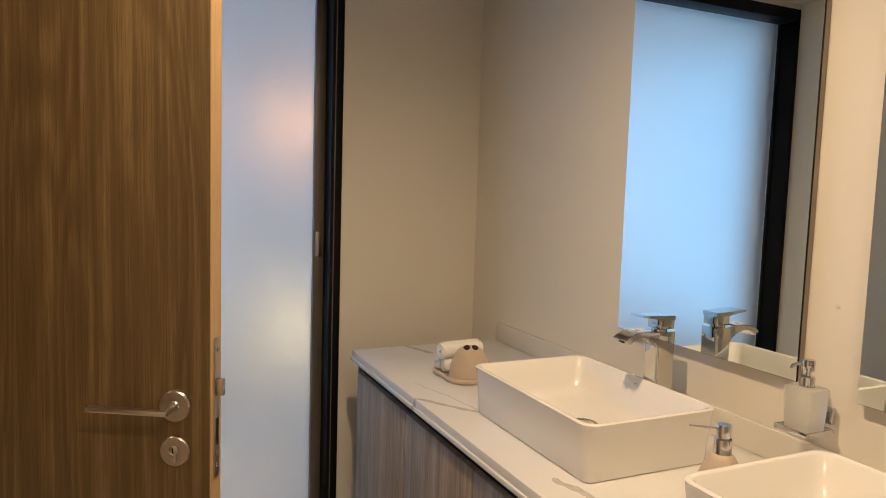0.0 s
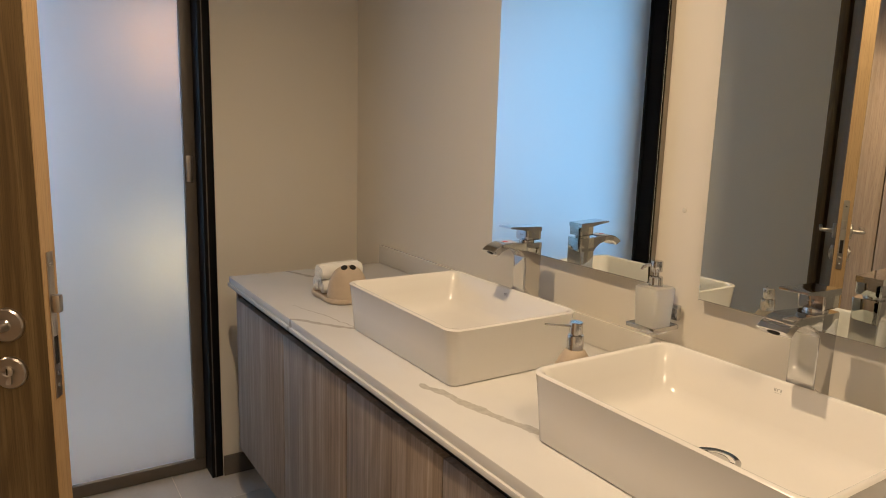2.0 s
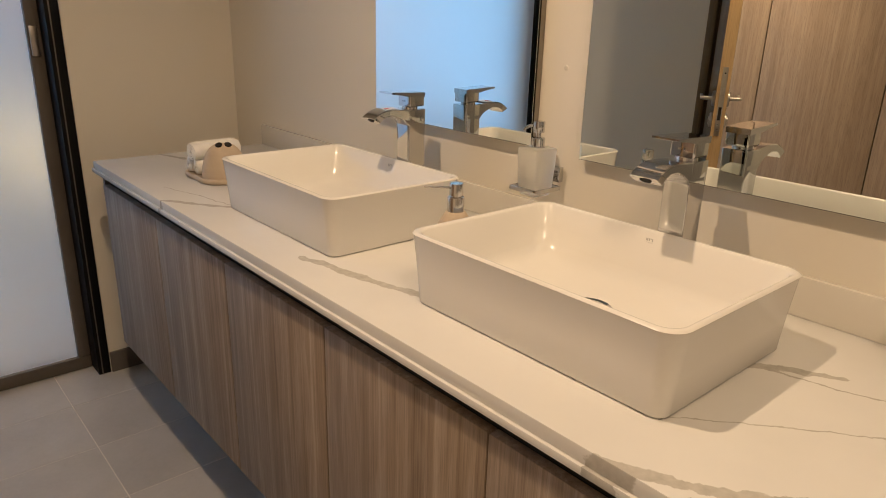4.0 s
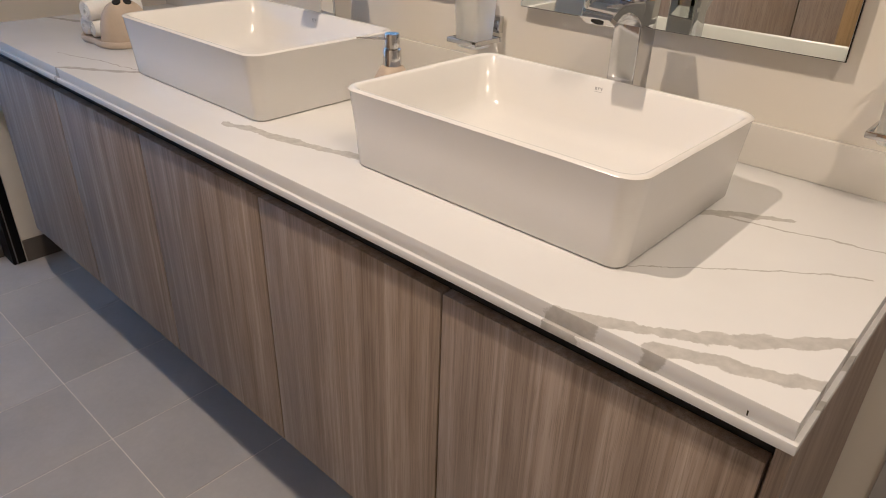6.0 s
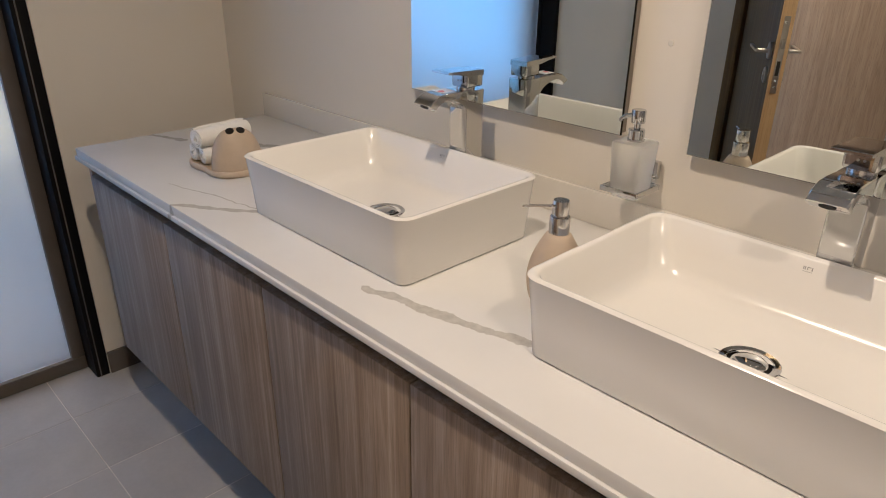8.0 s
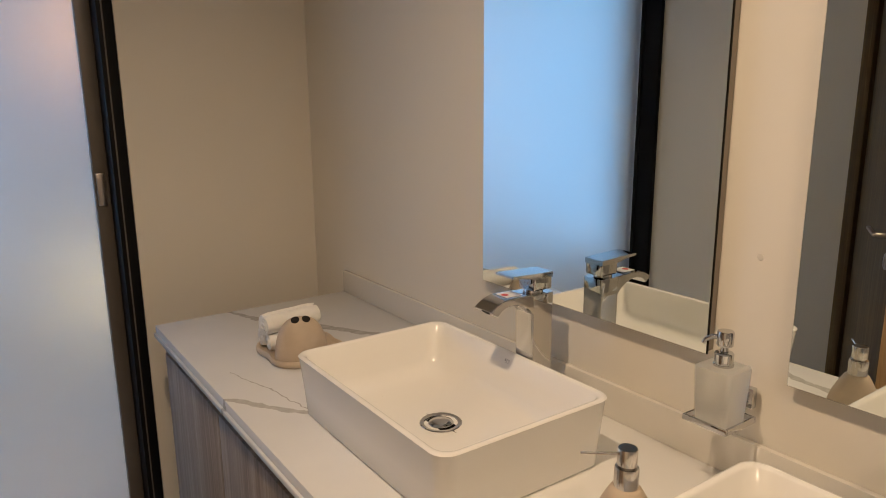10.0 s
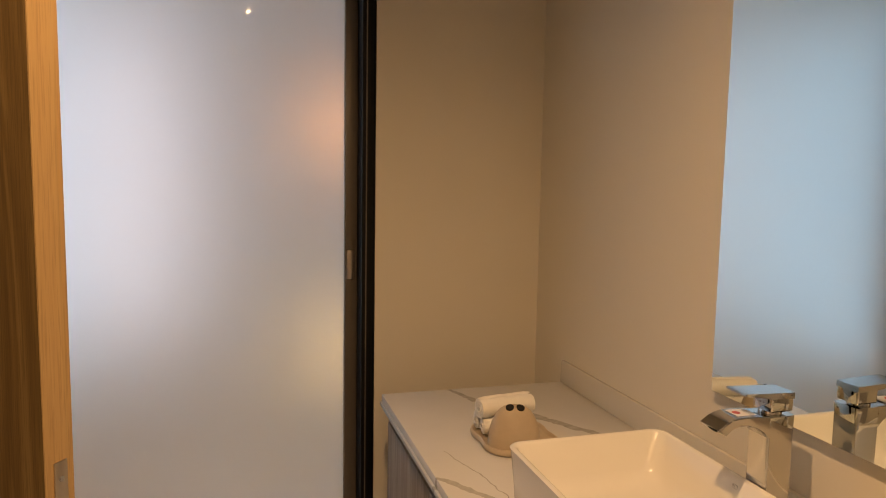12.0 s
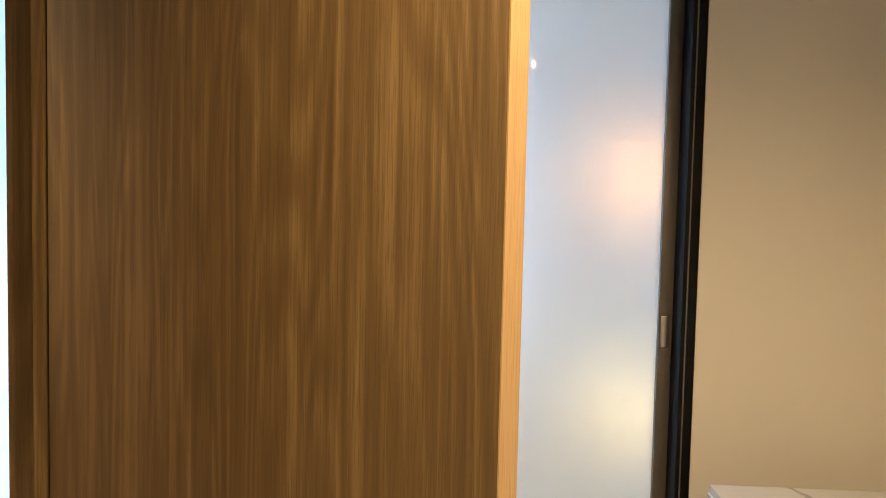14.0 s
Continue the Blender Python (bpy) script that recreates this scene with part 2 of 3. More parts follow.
def part(name, bm, material, parent=None, label="", smooth=None):
    ob = mesh_ob(name, bm, material, smooth)
    if parent is not None:
        ob.parent = parent
    return tagged(ob, label) if label else ob


def empty(name, m, label, category, group="", kind=""):
    ob = new(name)
    ob.empty_display_size = 0.05
    ob.matrix_world = m
    return tagged(ob, label, category, group, kind)


def box(x0, x1, y0, y1, z0, z1, bevel=0.0, seg=2, bm=None):
    """A box with rounded edges, in metres."""
    own = bmesh.new()
    bmesh.ops.create_cube(own, size=1)
    for v in own.verts:
        v.co = ((x0 + x1) / 2 + v.co.x * (x1 - x0), (y0 + y1) / 2 + v.co.y * (y1 - y0), (z0 + z1) / 2 + v.co.z * (z1 - z0))
    if bevel:
        bmesh.ops.bevel(own, geom=own.edges[:], offset=bevel, segments=seg, profile=0.5, affect="EDGES")
    if bm is None:
        return own
    tmp = bpy.data.meshes.new("tmp")
    own.to_mesh(tmp)
    own.free()
    bm.from_mesh(tmp)
    bpy.data.meshes.remove(tmp)
    return bm


def lathe(profile, n=32, close=True):
    """A turned body round z from (radius, height) pairs."""
    bm = bmesh.new()
    rings = []
    for r, z in profile:
        if r < 1e-6:
            rings.append([bm.verts.new((0, 0, z))])
        else:
            rings.append([bm.verts.new((r * math.cos(2 * math.pi * i / n), r * math.sin(2 * math.pi * i / n), z)) for i in range(n)])
    for a, b in zip(rings, rings[1:]):
        for i in range(n):
            j = (i + 1) % n
            if len(a) == 1 and len(b) > 1:
                bm.faces.new((a[0], b[j], b[i]))
            elif len(b) == 1 and len(a) > 1:
                bm.faces.new((a[i], a[j], b[0]))
            elif len(a) > 1:
                bm.faces.new((a[i], a[j], b[j], b[i]))
    bmesh.ops.recalc_face_normals(bm, faces=bm.faces[:])
    return bm


def rounded(w, d, r, n=8):
    """Corner-rounded rectangle, counter-clockwise, centred."""
    out = []
    for cx, cy, a0 in ((w / 2 - r, d / 2 - r, 0), (-w / 2 + r, d / 2 - r, 90), (-w / 2 + r, -d / 2 + r, 180), (w / 2 - r, -d / 2 + r, 270)):
        for i in range(n + 1):
            a = radians(a0 + 90 * i / n)
            out.append((cx + r * math.cos(a), cy + r * math.sin(a)))
    return out


def loft(rings, cap_first=True, cap_last=True):
    bm = bmesh.new()
    vs = [[bm.verts.new(p) for p in ring] for ring in rings]
    n = len(vs[0])
    for a, b in zip(vs, vs[1:]):
        for i in range(n):
            bm.faces.new((a[i], a[(i + 1) % n], b[(i + 1) % n], b[i]))
    if cap_first:
        bm.faces.new(vs[0][::-1])
    if cap_last:
        bm.faces.new(vs[-1])
    bmesh.ops.recalc_face_normals(bm, faces=bm.faces[:])
    return bm


def tube(points, r, n=12, cap=True):
    """A round bar along a line of points."""
    pts = [Vector(p) for p in points]
    rings = []
    for i, p in enumerate(pts):
        d = (pts[min(i + 1, len(pts) - 1)] - pts[max(i - 1, 0)]).normalized()
        q = d.to_track_quat("Z", "Y")
        rr = r[i] if isinstance(r, (list, tuple)) else r
        rings.append([p + q @ Vector((rr * math.cos(2 * math.pi * k / n), rr * math.sin(2 * math.pi * k / n), 0)) for k in range(n)])
    return loft(rings, cap, cap)


def moved(bm, m):
    bmesh.ops.transform(bm, matrix=m, verts=bm.verts[:])
    return bm

# ---- the large structure ----
WX, EY, LX, NY = 0.025, 0.23, -1.86, -3.9        # mirror wall, end wall, door wall, wall behind
DOOR_Y0, DOOR_Y1 = -1.60, -0.725                   # doorway in the door wall
GX0, GX1, GY = LX, -0.555, 0.335                  # glazed opening in the end wall


def structure(name, bm, mat, label, category):
    return tagged(mesh_ob(name, bm, mat), label, category, kind="structure")


structure("wall_east", box(WX, WX + 0.15, NY - 0.15, 2.2, 0, CEIL), M_WALL, "warm off-white painted wall behind the vanity mirrors", "wall")
structure("wall_north", box(GX1, WX, EY, EY + 0.2, 0, CEIL), M_WALL, "warm off-white painted end wall beside the glass door", "wall")
structure("wall_north_lintel", box(GX0, GX1, EY, EY + 0.2, 2.42, CEIL), M_WALL, "painted strip of wall above the glass door", "wall")
structure("wall_south", box(LX, WX, NY - 0.15, NY, 0, CEIL), M_WALL, "plain painted wall closing the bathroom", "wall")
structure("wall_west_far", box(LX - 0.125, LX, DOOR_Y1 + 0.04, EY + 0.2, 0, CEIL), M_WALL, "painted wall between the glass door and the doorway", "wall")
structure("wall_west_near", box(LX - 0.125, LX, NY - 0.15, DOOR_Y0 - 0.04, 0, CEIL), M_WALL, "painted wall beside the doorway", "wall")
structure("wall_west_lintel", box(LX - 0.125, LX, DOOR_Y0 - 0.04, DOOR_Y1 + 0.04, 2.385, CEIL), M_WALL, "painted wall above the doorway", "wall")
structure("ceiling", box(LX - 2.2, WX + 0.15, NY - 0.15, 2.2, CEIL, CEIL + 0.12), M_CEIL, "white painted ceiling with recessed downlights", "ceiling")
# room behind the frosted glass
bm = box(-1.30, WX, 2.05, 2.2, 0, CEIL)
box(LX - 0.1, -1.84, 2.05, 2.2, 0, CEIL, bm=bm)
box(-1.84, -1.30, 2.05, 2.2, 0, 0.60, bm=bm)
box(-1.84, -1.30, 2.05, 2.2, 2.40, CEIL, bm=bm)
structure("wall_shower_north", bm, M_WHITE, "pale wall with a tall window behind the frosted glass", "wall")
structure("wall_shower_east", box(-0.36, -0.26, EY + 0.2, 2.05, 0, CEIL), M_WHITE, "pale side wall behind the frosted glass", "wall")
bm = box(LX - 0.1, LX, EY + 0.2, 0.5, 0, CEIL)
box(LX - 0.1, LX, 2.0, 2.05, 0, CEIL, bm=bm)
box(LX - 0.1, LX, 0.5, 2.0, 0, 0.6, bm=bm)
box(LX - 0.1, LX, 0.5, 2.0, 2.4, CEIL, bm=bm)
structure("wall_shower_west", bm, M_WHITE, "pale side wall with a window behind the frosted glass", "wall")
structure("backdrop_sky_west", box(LX - 0.9, LX - 0.88, -0.2, 2.7, -0.2, 3.0), M_SKYWEST, "bright sky outside the side window", "sky")
structure("backdrop_sky", box(-2.6, -0.6, 2.9, 2.92, -0.2, 3.0), M_SKYPANE, "bright sky outside the window", "sky")
# passage beyond the doorway
structure("wall_passage_south", box(LX - 2.1, LX - 0.1, -2.75, -2.6, 0, CEIL), M_WALL, "painted end wall of the dressing passage", "wall")
structure("wall_passage_north", box(LX - 2.1, LX - 0.92, 1.9, 2.05, 0, CEIL), M_WHITE, "pale far wall of the dressing passage", "wall")
structure("wall_passage_west", box(LX - 2.2, LX - 2.1, -2.75, 2.2, 0, CEIL), M_WALL, "painted wall behind the wardrobe", "wall")

floor = structure("floor", box(LX - 2.2, WX, NY - 0.1, 2.1, -0.10, -0.0012), M_GROUT, "grey rectangular porcelain floor tiles with pale grout", "floor")

# skirting
structure("baseboard_north", box(GX1 + 0.002, WX - 0.002, EY - 0.010, EY - 0.0005, 0.0, 0.082, 0.001), M_SKIRT, "dark grey tile skirting at the end wall", "skirting")
structure("baseboard_west", box(LX + 0.0005, LX + 0.010, DOOR_Y1 + 0.10, EY - 0.011, 0.0, 0.082, 0.001), M_SKIRT, "dark grey tile skirting at the painted wall", "skirting")
structure("baseboard_east", box(WX - 0.010, WX - 0.0005, -2.30, EY - 0.012, 0.0, 0.082, 0.001), M_SKIRT, "dark grey tile skirting under the vanity", "skirting")

# glazed door in the end wall
gdoor = empty("door_1", pose((GX0 + GX1) / 2, GY, 0), "black-framed frosted glass door lit from behind", "glass door", kind="structure")


def gpart(name, b, mat, label="", parent=None):
    cx = (GX0 + GX1) / 2
    return part(name, moved(b, Matrix.Translation((-cx, -GY, 0))), mat, parent or gdoor, label, 30)


gpart("post", box(-0.600, -0.557, EY - 0.006, EY + 0.15, 0, 2.42, 0.003), M_BLACK, "black aluminium post with a fine groove")
gpart("groove", box(-0.588, -0.584, EY - 0.0075, EY - 0.0055, 0, 2.38), M_STILE)
gpart("post", box(GX0 + 0.002, GX0 + 0.026, EY - 0.006, EY + 0.15, 0, 2.42, 0.003), M_BLACK)
gpart("head", box(GX0 + 0.026, -0.600, EY - 0.006, EY + 0.15, 2.362, 2.42, 0.003), M_BLACK, "black aluminium head rail")
stile = gpart("stile", box(-0.642, -0.6005, GY - 0.02, GY + 0.02, 0.052, 2.3615, 0.002), M_STILE, "dark anodised aluminium stile")
gpart("stile", box(GX0 + 0.0265, GX0 + 0.036, GY - 0.02, GY + 0.02, 0.052, 2.3615, 0.002), M_BLACK)
gpart("bottom_rail", box(GX0 + 0.027, -0.601, GY - 0.022, GY + 0.022, 0.002, 0.05, 0.002), M_STILE, "dark aluminium bottom rail on the floor")
pane = gpart("pane", box(GX0 + 0.037, -0.643, GY - 0.004, GY + 0.004, 0.0505, 2.3615), M_FROST, "frosted glass pane")
pane.visible_shadow = False
gpart("lock", box(-0.636, -0.612, GY - 0.027, GY - 0.0205, 1.165, 1.262, 0.002), M_STEEL, "small steel lock plate")

# doorway lining and door leaf
doorway = empty("door_2", pose(LX, DOOR_Y1, 0), "wood-veneered bathroom door standing partly open", "door", kind="structure")


def dpart(name, b, mat, label="", parent=None, smooth=30):
    return part(name, b, mat, parent or doorway, label, smooth)


def at_doorway(b):
    return moved(b, Matrix.Translation((-LX, -DOOR_Y1, 0)))


dpart("jamb", at_doorway(box(LX - 0.128, LX + 0.012, DOOR_Y1, DOOR_Y1 + 0.04, 0, 2.385, 0.002)), M_DOOR, "wood-veneered door jamb")
dpart("jamb", at_doorway(box(LX - 0.14, LX + 0.012, DOOR_Y0 - 0.04, DOOR_Y0, 0, 2.385, 0.002)), M_EDGE)
dpart("head", at_doorway(box(LX - 0.14, LX + 0.012, DOOR_Y0, DOOR_Y1, 2.345, 2.385, 0.002)), M_DOOR)
dpart("architrave", at_doorway(box(LX + 0.0005, LX + 0.012, DOOR_Y0 - 0.09, DOOR_Y0 - 0.0405, 0, 2.405, 0.002)), M_EDGE)

dpart("door_stop", at_doorway(box(LX - 0.054, LX - 0.034, -0.768, DOOR_Y1 - 0.0005, 0, 2.345)), M_DOOR, "wood-veneered door stop behind the hinge gap")

# the leaf in its own frame: u along the leaf from the free edge, v through its thickness
LEAF = pose(-1.172, -1.18, 0, 0, 0, -30) 
LEAF_IN = Matrix.Translation((-LX, -DOOR_Y1, 0)) @ LEAF
LEAF_W = 0.828


def leaf(b):
    return moved(b, LEAF_IN)


body = dpart("leaf", leaf(box(-LEAF_W, -0.0015, 0.0, 0.04, 0.008, 2.335, 0.001)), M_DOOR, "oak-veneered flush door leaf")
dpart("edge_band", leaf(box(-0.0015, 0.0, 0.0005, 0.0395, 0.009, 2.334)), M_EDGE, "pale wooden edge band")


def rose_set(side):
    """Lever handle on a round rose with a key escutcheon below; side -1 is the camera's face."""
    v0 = 0.0 if side < 0 else 0.04
    turn = pose(-0.058, v0, 1.077, 90 if side < 0 else -90, 0, 0)
    lever = dpart("lever_handle", leaf(moved(lathe([(0, 0), (0.0265, 0), (0.0265, 0.006), (0.0245, 0.009), (0.0095, 0.009), (0.0075, 0.012), (0.0065, 0.042), (0, 0.042)], 40), turn)), M_STEEL, "brushed steel lever handle")
    y = v0 + side * 0.043
    part("grip", leaf(box(-0.186, -0.051, y - 0.0055, y + 0.0055, 1.0728, 1.0812, 0.0014)), M_STEEL, lever, smooth=30)
    turn = pose(-0.058, v0, 1.001, 90 if side < 0 else -90, 0, 0)
    esc = dpart("key_escutcheon", leaf(moved(lathe([(0, 0), (0.0255, 0), (0.0255, 0.006), (0.0235, 0.0085), (0, 0.0085)], 40), turn)), M_STEEL, "round steel key escutcheon")
    bm = moved(lathe([(0, 0), (0.0085, 0), (0.0085, 0.0035), (0.007, 0.0045), (0, 0.0045)], 24), pose(-0.058, v0 + side * 0.0085, 1.005, 90 if side < 0 else -90, 0, 0))
    yy = sorted((v0 + side * 0.0085, v0 + side * 0.012))
    box(-0.0625, -0.0535, yy[0], yy[1], 0.984, 1.003, 0.001, bm=bm)
    part("cylinder", leaf(bm), M_STEEL, esc, "key cylinder", 40)
    yy = sorted((v0 + side * 0.0132, v0 + side * 0.0138))
    part("key_slot", leaf(box(-0.059, -0.057, yy[0], yy[1], 1.000, 1.010)), M_DARK, esc)


rose_set(-1)
rose_set(1)
plate = dpart("lock_plate", leaf(box(0.0002, 0.0022, 0.011, 0.029, 0.953, 1.188, 0.0008)), M_STEEL, "steel mortice lock face plate")
part("latch", leaf(box(0.002, 0.0145, 0.014, 0.026, 1.092, 1.120, 0.002)), M_STEEL, plate, smooth=30)
part("bolt_slot", leaf(box(0.0018, 0.0026, 0.015, 0.025, 1.008, 1.053)), M_DARK, plate)
for z in (0.973, 0.993, 1.168):
    part("screw", leaf(moved(lathe([(0, 0), (0.0035, 0), (0.003, 0.001), (0, 0.001)], 14), pose(0.0022, 0.02, z, 0, 90, 0))), M_CHROME, plate, smooth=40)

# ---- ceiling downlights ----
for lx, ly in DOWNLIGHTS + [PASSAGE_LIGHT]:
    dl = empty("ceiling_light", pose(lx, ly, CEIL), "round recessed downlight glowing warm white", "downlight", "ceiling downlights")
    part("trim_ring", lathe([(0.034, -0.001), (0.046, -0.001), (0.046, -0.005), (0.043, -0.008), (0.036, -0.006), (0.034, -0.001)], 32), M_WHITE, dl, smooth=40)
    part("lens", lathe([(0, -0.0015), (0.033, -0.0015), (0.033, -0.003), (0, -0.003)], 32), M_LED, dl, smooth=40)

# ---- lamps behind the frosted glass ----
for z, mat, word in ((1.75, M_ORANGE, "amber"), (0.70, M_YELLOW, "warm white")):
    wl = empty("wall_lamp", pose(-0.36, 1.3, z), f"{word} globe wall lamp glowing behind frosted glass", "wall lamp", "lamps behind the glass")
    part("base", moved(lathe([(0, 0), (0.05, 0), (0.05, 0.012), (0.02, 0.02), (0.02, 0.05), (0, 0.05)], 24), pose(-0.0005, 0, 0, 0, -90, 0)), M_BRONZE, wl, smooth=40)
    part("globe", moved(lathe([(0.105 * math.sin(math.pi * i / 14), 0.105 * math.cos(math.pi * i / 14)) for i in range(15)], 24), pose(-0.15, 0, 0)), mat, wl, smooth=60)

# ---- vanity: cabinet units, worktop, upstand ----
TOP = 0.86
SEAMS = [-0.048, -0.516, -0.952, -1.375, -1.798, -2.222]
FRONT, CAB_Z0, CAB_Z1 = -0.565, 0.240, 0.791

for a, b in zip(SEAMS, SEAMS[1:]):
    unit = empty("vanity_cabinet", pose(FRONT, (a + b) / 2, CAB_Z0), "wall-hung grey-brown wood-grain vanity unit with a flush door", "cabinet", "vanity units under the worktop")
    w = a - b
    inner = box(0.0195, -FRONT + WX - 0.02, -w / 2 + 0.0005, w / 2 - 0.0005, 0.002, CAB_Z1 - CAB_Z0 - 0.006)
    part("body", inner, M_CAB, unit)
    part("door", box(0, 0.019, -w / 2 + 0.0017, w / 2 - 0.0017, 0, CAB_Z1 - CAB_Z0, 0.001), M_CAB, unit, smooth=30)
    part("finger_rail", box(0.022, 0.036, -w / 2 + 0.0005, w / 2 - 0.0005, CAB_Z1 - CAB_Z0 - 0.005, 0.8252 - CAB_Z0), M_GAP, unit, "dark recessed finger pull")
side = mesh_ob("end_panel", box(FRONT + 0.004, WX - 0.012, -2.2395, -2.2235, CAB_Z0, 0.8255, 0.001), M_CAB)
tagged(side, "wood-grain end panel closing the vanity run", "end panel")
fill = mesh_ob("filler_panel", box(FRONT + 0.006, WX - 0.012, -0.046, -0.030, CAB_Z0, 0.8255, 0.001), M_CAB)
tagged(fill, "wood-grain end panel at the far end of the vanity", "end panel")

worktop = empty("worktop", pose(0, 0, TOP), "white quartz vanity worktop with grey veins", "worktop")


def wpart(name, b, label="", mat=M_QUARTZ):
    return part(name, moved(b, Matrix.Translation((0, 0, -TOP))), mat, worktop, label, 30)


wpart("slab", box(-0.574, WX - 0.001, -2.237, 0.0, TOP - 0.022, TOP, 0.0009))
wpart("edge_strip", box(-0.579, WX - 0.001, -2.242, 0.003, 0.826, TOP - 0.0222, 0.0008), "stepped lower edge of the quartz worktop")
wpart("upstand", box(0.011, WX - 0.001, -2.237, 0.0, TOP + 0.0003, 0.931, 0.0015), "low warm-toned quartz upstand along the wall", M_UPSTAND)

part("chip", moved(box(-0.5743, -0.5735, -2.1945, -2.193, 0.841, 0.847), Matrix.Translation((0, 0, -TOP))), M_GAP, worktop, "tiny dark chip in the edge")

# ---- basins ----


def basin(cx, cy, label):
    """Thin-rimmed rectangular counter-top basin, lofted from rounded outlines."""
    W, D, Hh = 0.353, 0.508, 0.127
    spec = [(-0.021, 0.000, 0.016), (-0.015, 0.0015, 0.019), (-0.013, 0.004, 0.020), (-0.0085, 0.055, 0.025), (-0.0015, Hh - 0.006, 0.031), (0.0, Hh - 0.003, 0.031), (-0.0025, Hh - 0.0006, 0.030),
            (-0.006, Hh, 0.029), (-0.010, Hh - 0.0012, 0.028), (-0.013, Hh - 0.004, 0.028), (-0.022, 0.085, 0.032), (-0.032, 0.056, 0.040), (-0.039, 0.044, 0.042), (-0.052, 0.0350, 0.046), (-0.076, 0.0310, 0.050), (-0.13, 0.0290, 0.055)]
    rings = []
    for inset, z, r in spec:
        rings.append([(x, y, z) for x, y in rounded(W + 2 * inset, D + 2 * inset, max(r, 0.012), 8)])
    ring = []
    for x, y in rounded(W - 0.26, D - 0.26, 0.04, 8):
        a = math.atan2(y, x)
        ring.append((0.035 * math.cos(a), 0.035 * math.sin(a), 0.0273))
    rings.append(ring)
    th = empty("basin", pose(cx, cy, TOP + 0.0003), label, "basin", "counter-top basins")
    part("bowl", loft(rings, True, False), M_CERAMIC, th, "glossy white ceramic bowl", 50)
    drain = part("drain", lathe([(0, 0.0080), (0.028, 0.0080), (0.0285, 0.0268), (0.0385, 0.0276), (0.0395, 0.0288), (0.038, 0.0300), (0.0315, 0.0292), (0.0300, 0.0260), (0.0295, 0.0130), (0, 0.0130)], 40), M_CHROME, th, "round chrome drain", 40)
    part("drain_gap", lathe([(0, 0.0185), (0.0292, 0.0185), (0.0292, 0.0195), (0, 0.0195)], 32), M_DARK, drain, smooth=40)
    part("plug", lathe([(0, 0.0330), (0.014, 0.0325), (0.0215, 0.0305), (0.0235, 0.0285), (0.0215, 0.0268), (0.006, 0.0262), (0.006, 0.0196), (0, 0.0196)], 32), M_CHROME, drain, smooth=40)
    # small printed mark on the back wall of the bowl
    mark = bmesh.new()
    lean = pose(W / 2 - 0.0158, 0.002, Hh - 0.016, 0, 14, 0) @ Matrix.Scale(0.6, 4)
    for y0, y1, z0, z1 in ((0.012, 0.0095, -0.004, 0.004), (0.0085, 0.006, -0.004, 0.004), (0.003, 0.0008, -0.004, 0.004), (0.001, -0.0055, 0.002, 0.004), (-0.007, -0.010, -0.004, 0.004), (0.012, -0.010, -0.0085, -0.0075)):
        box(-0.0006, 0.0, min(y0, y1), max(y0, y1), z0, z1, bm=mark)
    part("printed_mark", moved(mark, lean), M_INK, th, "small grey printed mark")
    return th


basin(-0.298, -1.000, "white rectangular ceramic basin nearer the glass door")
basin(-0.298, -1.748, "white rectangular ceramic basin at the open end of the worktop")

# ---- taps ----


